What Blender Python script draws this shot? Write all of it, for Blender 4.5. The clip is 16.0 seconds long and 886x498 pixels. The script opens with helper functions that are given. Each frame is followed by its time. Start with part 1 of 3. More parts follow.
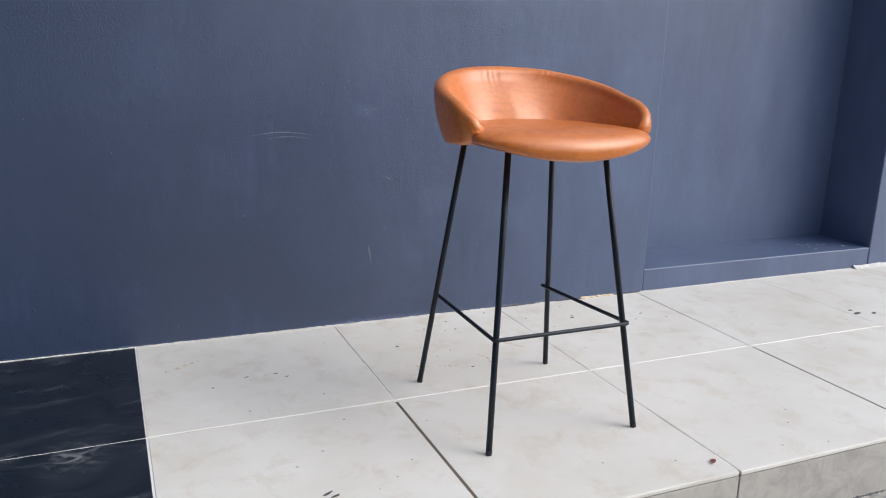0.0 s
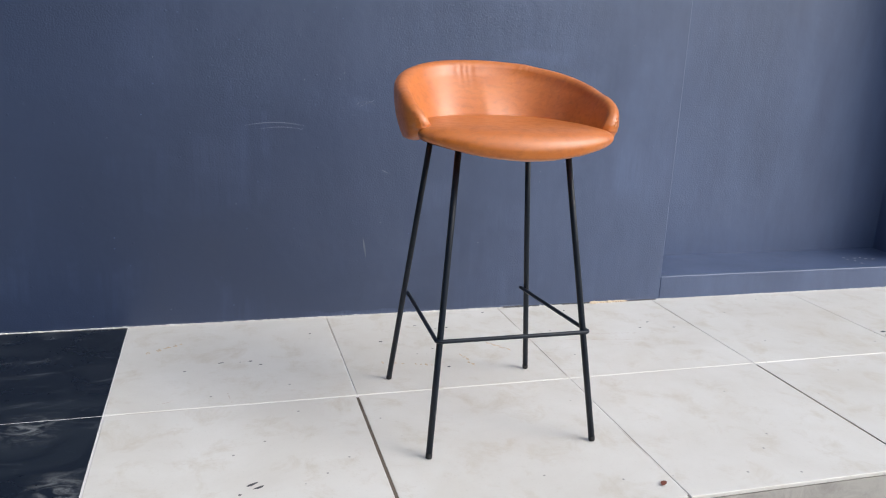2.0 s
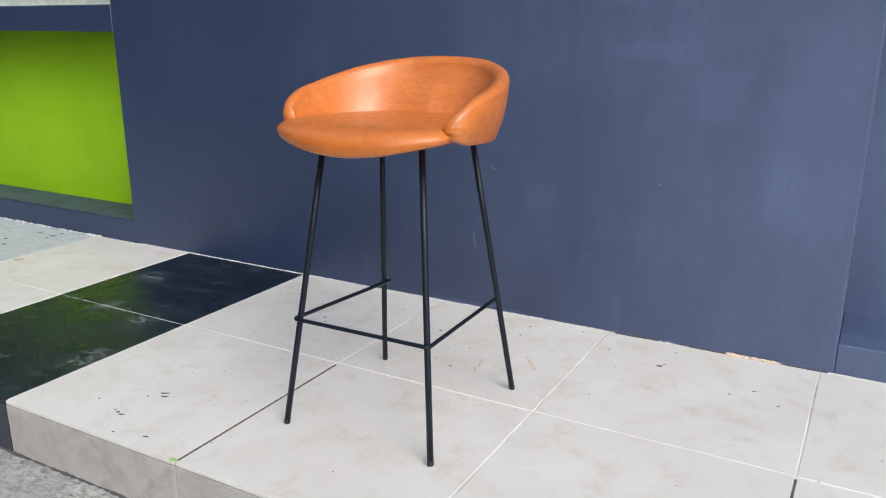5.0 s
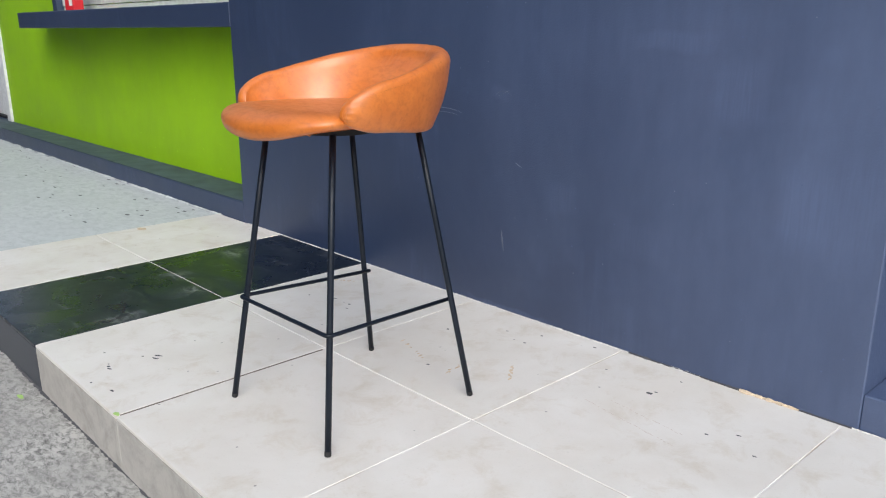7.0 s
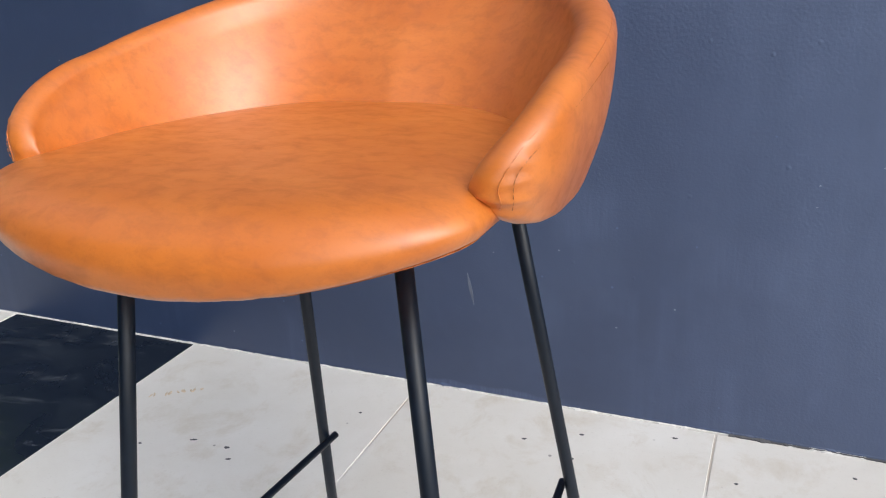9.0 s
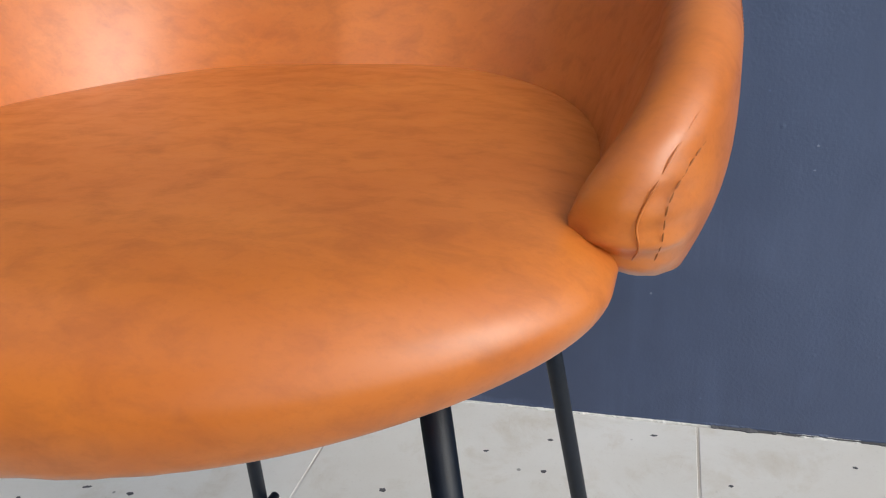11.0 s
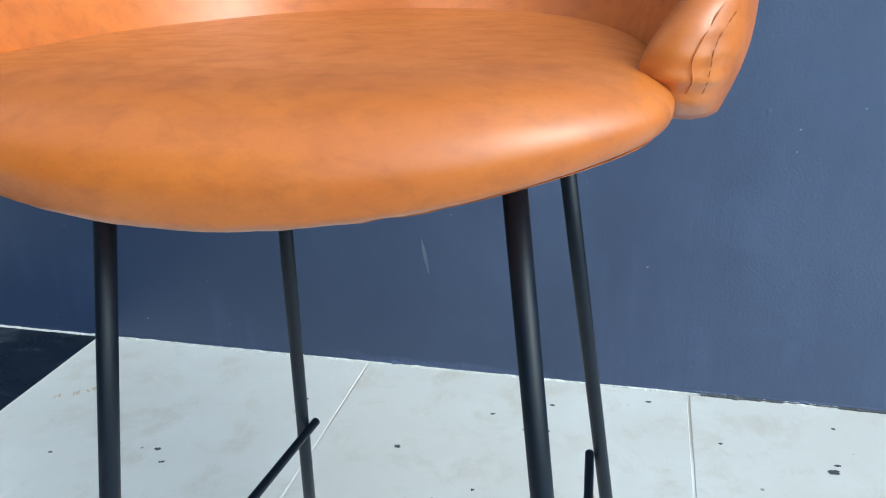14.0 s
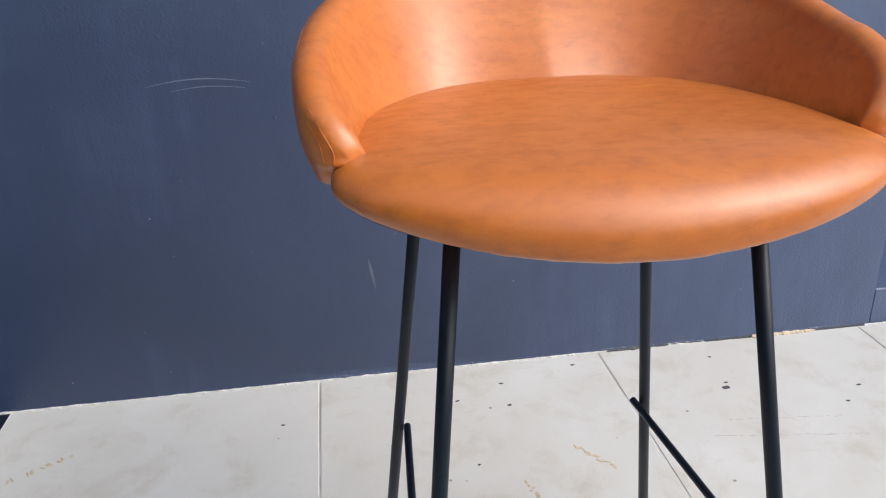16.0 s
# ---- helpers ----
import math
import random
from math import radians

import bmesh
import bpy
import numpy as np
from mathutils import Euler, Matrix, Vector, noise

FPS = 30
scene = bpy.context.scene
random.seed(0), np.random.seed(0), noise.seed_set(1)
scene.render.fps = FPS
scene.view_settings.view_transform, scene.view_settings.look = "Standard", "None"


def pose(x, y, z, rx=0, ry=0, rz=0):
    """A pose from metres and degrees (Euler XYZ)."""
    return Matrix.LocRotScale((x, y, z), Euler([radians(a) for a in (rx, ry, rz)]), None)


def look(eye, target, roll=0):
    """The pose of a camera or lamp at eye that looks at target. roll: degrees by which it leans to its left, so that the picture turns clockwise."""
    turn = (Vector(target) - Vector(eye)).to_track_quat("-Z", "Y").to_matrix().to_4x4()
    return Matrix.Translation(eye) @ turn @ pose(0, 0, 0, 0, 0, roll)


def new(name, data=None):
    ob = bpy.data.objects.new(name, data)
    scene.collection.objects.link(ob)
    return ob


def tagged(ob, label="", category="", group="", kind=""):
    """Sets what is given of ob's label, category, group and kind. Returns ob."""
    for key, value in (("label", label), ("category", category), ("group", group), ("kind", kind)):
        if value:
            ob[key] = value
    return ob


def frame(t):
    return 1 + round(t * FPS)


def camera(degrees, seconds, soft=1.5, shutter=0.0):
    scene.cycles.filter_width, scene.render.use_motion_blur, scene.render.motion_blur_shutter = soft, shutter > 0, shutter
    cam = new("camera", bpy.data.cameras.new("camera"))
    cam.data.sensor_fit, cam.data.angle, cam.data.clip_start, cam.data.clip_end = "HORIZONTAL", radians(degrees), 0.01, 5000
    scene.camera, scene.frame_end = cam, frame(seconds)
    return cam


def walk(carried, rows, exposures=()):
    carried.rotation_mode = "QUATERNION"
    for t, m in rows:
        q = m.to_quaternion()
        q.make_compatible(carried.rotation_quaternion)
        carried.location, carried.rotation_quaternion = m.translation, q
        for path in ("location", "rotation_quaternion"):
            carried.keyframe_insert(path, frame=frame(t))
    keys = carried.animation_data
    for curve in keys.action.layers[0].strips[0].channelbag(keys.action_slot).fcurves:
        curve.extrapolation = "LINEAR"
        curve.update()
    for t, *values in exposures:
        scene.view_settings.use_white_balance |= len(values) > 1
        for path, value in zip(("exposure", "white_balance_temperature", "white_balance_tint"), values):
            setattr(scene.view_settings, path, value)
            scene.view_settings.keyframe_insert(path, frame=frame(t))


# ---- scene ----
cam = camera(58.54, 16.0, soft=1.1)
PATH = [
    (0, (-0.6430, -2.3858, 0.8829), (-0.1816, -1.3173, 0.5908), 1.62),
    (0.5, (-0.7386, -2.3046, 0.8646), (-0.2262, -1.2604, 0.5695), 2.04),
    (1, (-0.6983, -2.3131, 0.8814), (-0.1739, -1.2745, 0.5873), 2.41),
    (1.5, (-0.5734, -2.3611, 0.8799), (-0.1143, -1.2927, 0.5834), 2.70),
    (2, (-0.3228, -2.4546, 0.8908), (0.0024, -1.3405, 0.5856), 2.46),
    (2.5, (-0.0254, -2.5572, 0.9168), (0.1511, -1.4127, 0.6025), 2.40),
    (3, (0.2770, -2.5323, 0.9374), (0.2953, -1.3765, 0.6152), 2.27),
    (3.5, (0.5717, -2.4783, 0.9469), (0.4432, -1.3319, 0.6165), 1.72),
    (4, (0.8626, -2.4373, 0.9321), (0.5761, -1.3213, 0.5969), 1.32),
    (4.2, (0.9575, -2.4020, 0.9375), (0.6123, -1.3030, 0.6011), 0.96),
    (6.3, (1.7129, -1.9351, 0.9014), (0.9056, -1.1052, 0.5860), -0.03),
    (6.5, (1.7694, -1.8665, 0.9017), (0.9406, -1.0585, 0.5850), -0.05),
    (7, (1.7775, -1.7884, 0.8848), (0.9306, -1.0023, 0.5608), -0.23),
    (7.5, (1.5878, -1.7531, 0.8620), (0.7888, -0.9243, 0.5234), -1.03),
    (8, (1.2342, -1.6859, 0.9018), (0.5170, -0.7928, 0.5441), -2.31),
    (8.5, (0.8953, -1.4604, 0.8949), (0.2846, -0.5020, 0.5096), -3.28),
    (9, (0.6719, -1.3089, 0.8606), (0.2058, -0.2895, 0.4323), -3.66),
    (9.2, (0.6100, -1.2383, 0.8561), (0.1936, -0.2049, 0.4102), -3.96),
    (11.3, (0.5069, -1.1204, 0.8198), (0.2023, -0.0717, 0.3223), -3.45),
    (11.5, (0.4948, -1.1470, 0.8130), (0.1858, -0.1008, 0.3130), -2.40),
    (12, (0.4891, -1.1899, 0.7409), (0.1824, -0.1422, 0.2425), -2.26),
    (12.5, (0.4744, -1.1745, 0.7243), (0.1616, -0.1293, 0.2247), -2.21),
    (13, (0.4795, -1.1603, 0.7269), (0.1682, -0.1099, 0.2373), -2.06),
    (13.5, (0.5011, -1.1778, 0.7282), (0.1949, -0.1202, 0.2510), -2.10),
    (14, (0.4960, -1.2567, 0.7851), (0.2106, -0.1849, 0.3273), -2.30),
    (14.5, (0.4440, -1.4171, 0.8525), (0.2297, -0.3142, 0.4362), -2.55),
    (15, (0.3221, -1.5574, 0.9157), (0.2426, -0.4372, 0.4927), -2.41),
    (15.5, (0.1464, -1.6006, 0.9187), (0.1930, -0.4886, 0.4701), -2.63),
    (16, (0.0874, -1.4279, 0.8819), (0.2281, -0.3319, 0.4139), -2.00),
]
EXPOSURES = [(0.0, -0.02, 5850, 7), (9.0, 0.0, 5850, 7), (11.3, -0.35, 5900, 5), (11.9, -0.28, 5850, 5), (12.5, 0.18, 5420, -1), (13.2, 0.12, 5150, -5), (13.9, 0.1, 5000, -8),
             (14.4, -0.05, 5850, 7), (16.0, 0.0, 5850, 7)]
walk(cam, [(t, look(eye, target, roll)) for t, eye, target, roll in PATH], EXPOSURES)

# ---------------------------------------------------------------- light
world = bpy.data.worlds.new("overcast_sky")
scene.world = world
world.use_nodes = True
wn = world.node_tree
wn.nodes.clear()
sky = wn.nodes.new("ShaderNodeTexSky")
sky.sky_type = "NISHITA"
sky.sun_disc = False
sky.sun_elevation, sky.sun_rotation = radians(42), radians(125)
sky.air_density, sky.dust_density, sky.ozone_density = 1.0, 6.0, 1.0
pale = wn.nodes.new("ShaderNodeHueSaturation")
pale.inputs["Saturation"].default_value = 0.75
wbg = wn.nodes.new("ShaderNodeBackground")
wbg.inputs["Strength"].default_value = 0.20
wout = wn.nodes.new("ShaderNodeOutputWorld")
wn.links.new(sky.outputs[0], pale.inputs["Color"])
wn.links.new(pale.outputs[0], wbg.inputs["Color"])
wn.links.new(wbg.outputs[0], wout.inputs["Surface"])

sun = new("sun", bpy.data.lights.new("sun", "SUN"))
sun.data.energy, sun.data.angle, sun.data.color = 0.55, radians(120), (1.0, 0.97, 0.93)
sun.matrix_world = look((3.4, -2.6, 3.6), (0, 0, 0))


# ---------------------------------------------------------------- material helpers
def material(name, rough=0.5, spec=0.5, metal=0.0):
    m = bpy.data.materials.new(name)
    m.use_nodes = True
    nt = m.node_tree
    b = nt.nodes["Principled BSDF"]
    b.inputs["Roughness"].default_value = rough
    b.inputs["Specular IOR Level"].default_value = spec
    b.inputs["Metallic"].default_value = metal
    return m, nt, b


def coords(nt, stretch=(1, 1, 1), turn=(0, 0, 0), space="Object"):
    tc = nt.nodes.new("ShaderNodeTexCoord")
    mp = nt.nodes.new("ShaderNodeMapping")
    mp.inputs["Scale"].default_value = stretch
    mp.inputs["Rotation"].default_value = [radians(a) for a in turn]
    nt.links.new(tc.outputs[space], mp.inputs["Vector"])
    return mp.outputs[0]


def world_coords(nt, stretch=(1, 1, 1), turn=(0, 0, 0)):
    g = nt.nodes.new("ShaderNodeNewGeometry")
    mp = nt.nodes.new("ShaderNodeMapping")
    mp.inputs["Scale"].default_value = stretch
    mp.inputs["Rotation"].default_value = [radians(a) for a in turn]
    nt.links.new(g.outputs["Position"], mp.inputs["Vector"])
    return mp.outputs[0]


def grain(nt, vec, scale, detail=4.0, rough=0.55, distort=0.0):
    n = nt.nodes.new("ShaderNodeTexNoise")
    n.inputs["Scale"].default_value = scale
    n.inputs["Detail"].default_value = detail
    n.inputs["Roughness"].default_value = rough
    n.inputs["Distortion"].default_value = distort
    nt.links.new(vec, n.inputs["Vector"])
    return n.outputs["Fac"]


def cells(nt, vec, scale, feature="F1"):
    n = nt.nodes.new("ShaderNodeTexVoronoi")
    n.feature = feature
    n.inputs["Scale"].default_value = scale
    nt.links.new(vec, n.inputs["Vector"])
    return n.outputs["Distance"]


def span(nt, fac, lo, hi, a=0.0, b=1.0):
    n = nt.nodes.new("ShaderNodeMapRange")
    n.inputs["From Min"].default_value, n.inputs["From Max"].default_value = lo, hi
    n.inputs["To Min"].default_value, n.inputs["To Max"].default_value = a, b
    nt.links.new(fac, n.inputs["Value"])
    return n.outputs[0]


def math_node(nt, op, a, b):
    n = nt.nodes.new("ShaderNodeMath")
    n.operation = op
    for k, v in ((0, a), (1, b)):
        if isinstance(v, (int, float)):
            n.inputs[k].default_value = v
        else:
            nt.links.new(v, n.inputs[k])
    return n.outputs[0]


def blend(nt, fac, a, b):
    n = nt.nodes.new("ShaderNodeMix")
    n.data_type = "RGBA"
    if isinstance(fac, (int, float)):
        n.inputs["Factor"].default_value = fac
    else:
        nt.links.new(fac, n.inputs["Factor"])
    for key, v in (("A", a), ("B", b)):
        sock = [s for s in n.inputs if s.name == key and s.type == "RGBA"][0]
        if isinstance(v, tuple):
            sock.default_value = (*v, 1)
        else:
            nt.links.new(v, sock)
    return [s for s in n.outputs if s.type == "RGBA"][0]


def relief(nt, b, height, strength=0.3, distance=0.002, under=None):
    n = nt.nodes.new("ShaderNodeBump")
    n.inputs["Strength"].default_value = strength
    n.inputs["Distance"].default_value = distance
    nt.links.new(height, n.inputs["Height"])
    if under is not None:
        nt.links.new(under, n.inputs["Normal"])
    nt.links.new(n.outputs[0], b.inputs["Normal"])
    return n.outputs[0]


def simple(name, colour, rough=0.5, spec=0.5, metal=0.0, vary=0.12, scale=30.0):
    m, nt, b = material(name, rough, spec, metal)
    f = grain(nt, world_coords(nt), scale)
    dark = tuple(c * (1 - vary) for c in colour)
    light = tuple(min(1, c * (1 + vary)) for c in colour)
    nt.links.new(blend(nt, span(nt, f, 0.3, 0.7), dark, light), b.inputs["Base Color"])
    relief(nt, b, grain(nt, world_coords(nt), scale * 12), 0.08, 0.001)
    return m


# ---------------------------------------------------------------- materials
def soft_patch(nt, vec, axes, centre, half, edge=0.35):
    """1 inside a soft-edged upright patch, 0 outside it."""
    sep = nt.nodes.new("ShaderNodeSeparateXYZ")
    nt.links.new(vec, sep.inputs[0])
    out = None
    for axis, c, h in zip(axes, centre, half):
        d = math_node(nt, "ABSOLUTE", math_node(nt, "SUBTRACT", sep.outputs[axis], c), 0.0)
        f = span(nt, d, h * (1 - edge), h * (1 + edge), 1.0, 0.0)
        out = f if out is None else math_node(nt, "MULTIPLY", out, f)
    return out


def make_wall_paint(name, colour, stipple=0.30, worn_share=0.55, gloss=0.7, coat=0.25, patches=(), lit_tint=None):
    m, nt, b = material(name, 0.45, gloss)
    b.inputs["Coat Weight"].default_value = coat
    b.inputs["Coat Roughness"].default_value = 0.42
    w = world_coords(nt)
    cloud = grain(nt, w, 1.6, 5, 0.6)
    streak = grain(nt, world_coords(nt, (30, 30, 2.2)), 1.0, 4, 0.6)
    patch = grain(nt, w, 3.1, 3, 0.5, 0.8)
    brushed = math_node(nt, "MULTIPLY", span(nt, streak, 0.42, 0.7), span(nt, patch, 0.52, 0.64))
    dark = tuple(c * 0.86 for c in colour)
    light = tuple(c * 1.12 for c in colour)
    worn = tuple(c * 1.5 + 0.01 for c in colour)
    col = blend(nt, span(nt, cloud, 0.3, 0.7), dark, light)
    col = blend(nt, math_node(nt, "MULTIPLY", brushed, worn_share), col, worn)
    # brighter light towards the niche and upwards, mixed unevenly into the paint colour
    if lit_tint is not None:
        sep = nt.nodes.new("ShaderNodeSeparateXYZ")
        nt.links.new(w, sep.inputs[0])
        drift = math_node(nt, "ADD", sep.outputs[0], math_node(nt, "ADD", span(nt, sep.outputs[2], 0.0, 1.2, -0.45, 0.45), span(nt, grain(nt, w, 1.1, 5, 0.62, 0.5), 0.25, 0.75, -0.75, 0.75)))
        lit_share = math_node(nt, "MULTIPLY", span(nt, drift, -0.5, 1.2), span(nt, grain(nt, world_coords(nt, (6, 6, 1.6)), 1.0, 6, 0.65), 0.3, 0.66, 0.55, 1.0))
        col = blend(nt, lit_share, col, lit_tint)
    # dry-rolled repair patches
    hair = grain(nt, world_coords(nt, (160, 160, 9)), 1.0, 3, 0.6)
    wander = nt.nodes.new("ShaderNodeMix")
    wander.data_type = "VECTOR"
    wander.inputs["Factor"].default_value = 0.05
    wob = nt.nodes.new("ShaderNodeTexNoise")
    wob.inputs["Scale"].default_value = 9.0
    nt.links.new(w, wob.inputs["Vector"])
    nt.links.new(w, wander.inputs[4])
    nt.links.new(wob.outputs["Color"], wander.inputs[5])
    for cx, cz, hx, hz, share in patches:
        mask = soft_patch(nt, wander.outputs[1], (0, 2), (cx * 0.95 + 0.025, cz * 0.95 + 0.025), (hx, hz))
        mask = math_node(nt, "MULTIPLY", mask, span(nt, hair, 0.35, 0.62, 0.25 * share, 0.7 * share))
        col = blend(nt, mask, col, tuple(c * 2.2 + 0.05 for c in colour))
    dots = cells(nt, w, 17)
    col = blend(nt, span(nt, dots, 0.045, 0.03), col, tuple(min(1, c * 1.9 + 0.02) for c in colour))
    nt.links.new(col, b.inputs["Base Color"])
    nt.links.new(span(nt, cloud, 0.3, 0.7, 0.46, 0.58), b.inputs["Roughness"])
    rolled = span(nt, grain(nt, w, 1.3, 2), 0.42, 0.62, 0.12, 1.0)
    fine = math_node(nt, "MULTIPLY", grain(nt, w, 190, 2, 0.5), rolled)
    one = relief(nt, b, fine, stipple, 0.003)
    nt.links.new(one, b.inputs["Coat Normal"])
    bumps = span(nt, cells(nt, w, 21), 0.0, 0.09, 1.0, 0.0)
    two = relief(nt, b, bumps, 0.3, 0.002, one)
    relief(nt, b, grain(nt, w, 7, 3), 0.22, 0.012, two)
    return m


navy = make_wall_paint("navy_wall_paint", (0.022, 0.038, 0.090), 0.34, lit_tint=(0.078, 0.108, 0.200), patches=(
    (0.870, 0.730, 0.055, 0.065, 0.55), (1.060, 0.480, 0.055, 0.085, 0.6), (0.690, 0.850, 0.100, 0.020, 0.45),
    (1.170, 0.490, 0.045, 0.110, 0.45), (0.110, 0.690, 0.035, 0.018, 0.35), (0.14, 0.006, 0.16, 0.008, 0.5),
    (0.36, 0.40, 0.05, 0.04, 0.25), (0.62, 0.33, 0.06, 0.05, 0.22), (-0.32, 0.52, 0.07, 0.06, 0.2)))
lime = make_wall_paint("lime_green_wall_paint", (0.30, 0.545, 0.005), 0.12, 0.05, 0.25, 0.0)


def make_tile():
    m, nt, b = material("pale_porcelain_tile", 0.42, 0.5)
    w = world_coords(nt)
    info = nt.nodes.new("ShaderNodeObjectInfo")
    cloud = grain(nt, w, 3.2, 6, 0.62, 0.4)
    col = blend(nt, span(nt, cloud, 0.32, 0.7), (0.64, 0.61, 0.555), (0.74, 0.72, 0.68))
    col = blend(nt, span(nt, info.outputs["Random"], 0, 1, 0.0, 0.25), col, (0.60, 0.58, 0.53))
    dirt = grain(nt, w, 9, 7, 0.7, 0.4)
    col = blend(nt, span(nt, dirt, 0.52, 0.76, 0.0, 0.55), col, (0.48, 0.41, 0.30))
    tide = grain(nt, w, 1.7, 5, 0.6, 0.2)
    col = blend(nt, span(nt, tide, 0.52, 0.74, 0.0, 0.36), col, (0.55, 0.49, 0.39))
    grit = grain(nt, w, 170, 3, 0.6)
    col = blend(nt, span(nt, grit, 0.60, 0.75, 0.0, 0.22), col, (0.38, 0.36, 0.32))
    vein = grain(nt, world_coords(nt, (9, 2.5, 9), (0, 0, 32)), 1.0, 5, 0.65, 1.5)
    line = math_node(nt, "ABSOLUTE", math_node(nt, "SUBTRACT", vein, 0.5), 0.0)
    col = blend(nt, math_node(nt, "MULTIPLY", span(nt, line, 0.0, 0.006, 1.0, 0.0), span(nt, dirt, 0.45, 0.65, 0.0, 0.22)), col, (0.48, 0.38, 0.27))
    spot = cells(nt, w, 13)
    col = blend(nt, span(nt, spot, 0.05, 0.03, 0.0, 0.75), col, (0.16, 0.15, 0.14))
    nt.links.new(col, b.inputs["Base Color"])
    nt.links.new(span(nt, dirt, 0.4, 0.7, 0.34, 0.58), b.inputs["Roughness"])
    relief(nt, b, grit, 0.10, 0.0008)
    return m


def make_black_tile():
    m, nt, b = material("black_polished_tile", 0.2, 0.5)
    w = world_coords(nt)
    swirl = grain(nt, w, 4.5, 5, 0.6, 1.6)
    wisp = grain(nt, world_coords(nt, (3, 7, 3), (0, 0, -25)), 1.4, 7, 0.7, 2.2)
    col = blend(nt, span(nt, swirl, 0.5, 0.72, 0.0, 0.3), (0.008, 0.012, 0.020), (0.040, 0.050, 0.064))
    col = blend(nt, span(nt, wisp, 0.57, 0.70, 0.0, 0.5), col, (0.10, 0.11, 0.125))
    wisps = grain(nt, world_coords(nt, (14, 30, 14), (0, 0, -35)), 1.0, 6, 0.7, 1.4)
    for cx, cy, hx, hy in ((-0.947, -0.600, 0.06, 0.035), (-0.75, -0.64, 0.045, 0.055), (-0.65, -0.93, 0.04, 0.06), (-1.08, -0.30, 0.05, 0.04)):
        mask = math_node(nt, "MULTIPLY", soft_patch(nt, w, (0, 1), (cx, cy), (hx, hy), 0.6), span(nt, wisps, 0.46, 0.62))
        col = blend(nt, mask, col, (0.17, 0.18, 0.185))
    nt.links.new(col, b.inputs["Base Color"])
    nt.links.new(span(nt, swirl, 0.4, 0.7, 0.24, 0.42), b.inputs["Roughness"])
    relief(nt, b, swirl, 0.06, 0.004)
    return m


def make_concrete(name, light, dark, scale=14.0, bump=0.6):
    m, nt, b = material(name, 0.85, 0.3)
    w = world_coords(nt)
    big = grain(nt, w, scale * 0.25, 6, 0.65, 0.6)
    mid = grain(nt, world_coords(nt, (1, 1.8, 1), (0, 0, 25)), scale * 2.2, 8, 0.75, 0.6)
    col = blend(nt, span(nt, mid, 0.36, 0.56), dark, light)
    col = blend(nt, span(nt, big, 0.42, 0.62, 0.0, 0.55), col, tuple(0.5 * (a + c) for a, c in zip(light, dark)))
    nt.links.new(col, b.inputs["Base Color"])
    relief(nt, b, mid, bump, 0.006)
    return m


def make_leather():
    m, nt, b = material("tan_leather", 0.34, 0.6)
    b.inputs["Coat Weight"].default_value = 0.42
    b.inputs["Coat Roughness"].default_value = 0.26
    o = coords(nt)
    haze = grain(nt, coords(nt, (1, 2.2, 2.2)), 9, 5, 0.6, 0.6)
    blot = grain(nt, coords(nt, (0.9, 1.5, 1.5)), 52, 6, 0.62, 0.3)
    col = blend(nt, span(nt, haze, 0.30, 0.70), (0.53, 0.140, 0.014), (0.63, 0.190, 0.027))
    col = blend(nt, span(nt, blot, 0.46, 0.72, 0.0, 0.40), col, (0.29, 0.074, 0.013))
    pores = grain(nt, coords(nt, (1, 1.6, 1.6)), 310, 3, 0.6)
    col = blend(nt, span(nt, pores, 0.52, 0.72, 0.0, 0.18), col, (0.40, 0.10, 0.016))
    nt.links.new(col, b.inputs["Base Color"])
    nt.links.new(span(nt, blot, 0.35, 0.7, 0.36, 0.46), b.inputs["Roughness"])
    pebble = cells(nt, o, 620)
    one = relief(nt, b, pebble, 0.03, 0.0004)
    crease = grain(nt, coords(nt, (1, 3, 3), (0, 0, 15)), 40, 2, 0.5, 0.2)
    two = relief(nt, b, crease, 0.03, 0.0010, one)
    relief(nt, b, haze, 0.03, 0.006, two)
    return m


def make_grout(name, light, dark):
    m, nt, b = material(name, 0.9, 0.2)
    w = world_coords(nt)
    f = grain(nt, w, 2.6, 5, 0.6)
    nt.links.new(blend(nt, span(nt, f, 0.48, 0.62), light, dark), b.inputs["Base Color"])
    relief(nt, b, grain(nt, w, 300), 0.3, 0.001)
    return m


tile_mat = make_tile()
black_tile = make_black_tile()
riser_navy = simple("navy_riser_tile", (0.030, 0.036, 0.052), 0.35)
ledge_paint = simple("slate_ledge_paint", (0.060, 0.085, 0.100), 0.65, 0.3, vary=0.25, scale=9)
ground_mat = make_concrete("weathered_ground_concrete", (0.50, 0.49, 0.46), (0.12, 0.12, 0.11), 16, 0.9)
bounce_cut = make_concrete("dark_unseen_ground", (0.065, 0.065, 0.068), (0.035, 0.035, 0.037), 30, 0.5)
slab_mat = make_concrete("pale_slab_concrete", (0.50, 0.53, 0.53), (0.38, 0.41, 0.41), 7, 0.25)
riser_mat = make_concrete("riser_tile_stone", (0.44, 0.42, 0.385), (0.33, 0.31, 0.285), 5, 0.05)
grout_mat = make_grout("pale_grout", (0.76, 0.74, 0.71), (0.46, 0.41, 0.35))
outer_grout = make_grout("dirty_grout", (0.14, 0.115, 0.09), (0.05, 0.042, 0.035))
caulk = simple("white_caulk", (0.62, 0.61, 0.585), 0.8, vary=0.2, scale=60)
leather = make_leather()
thread = simple("brown_thread", (0.36, 0.125, 0.03), 0.7)
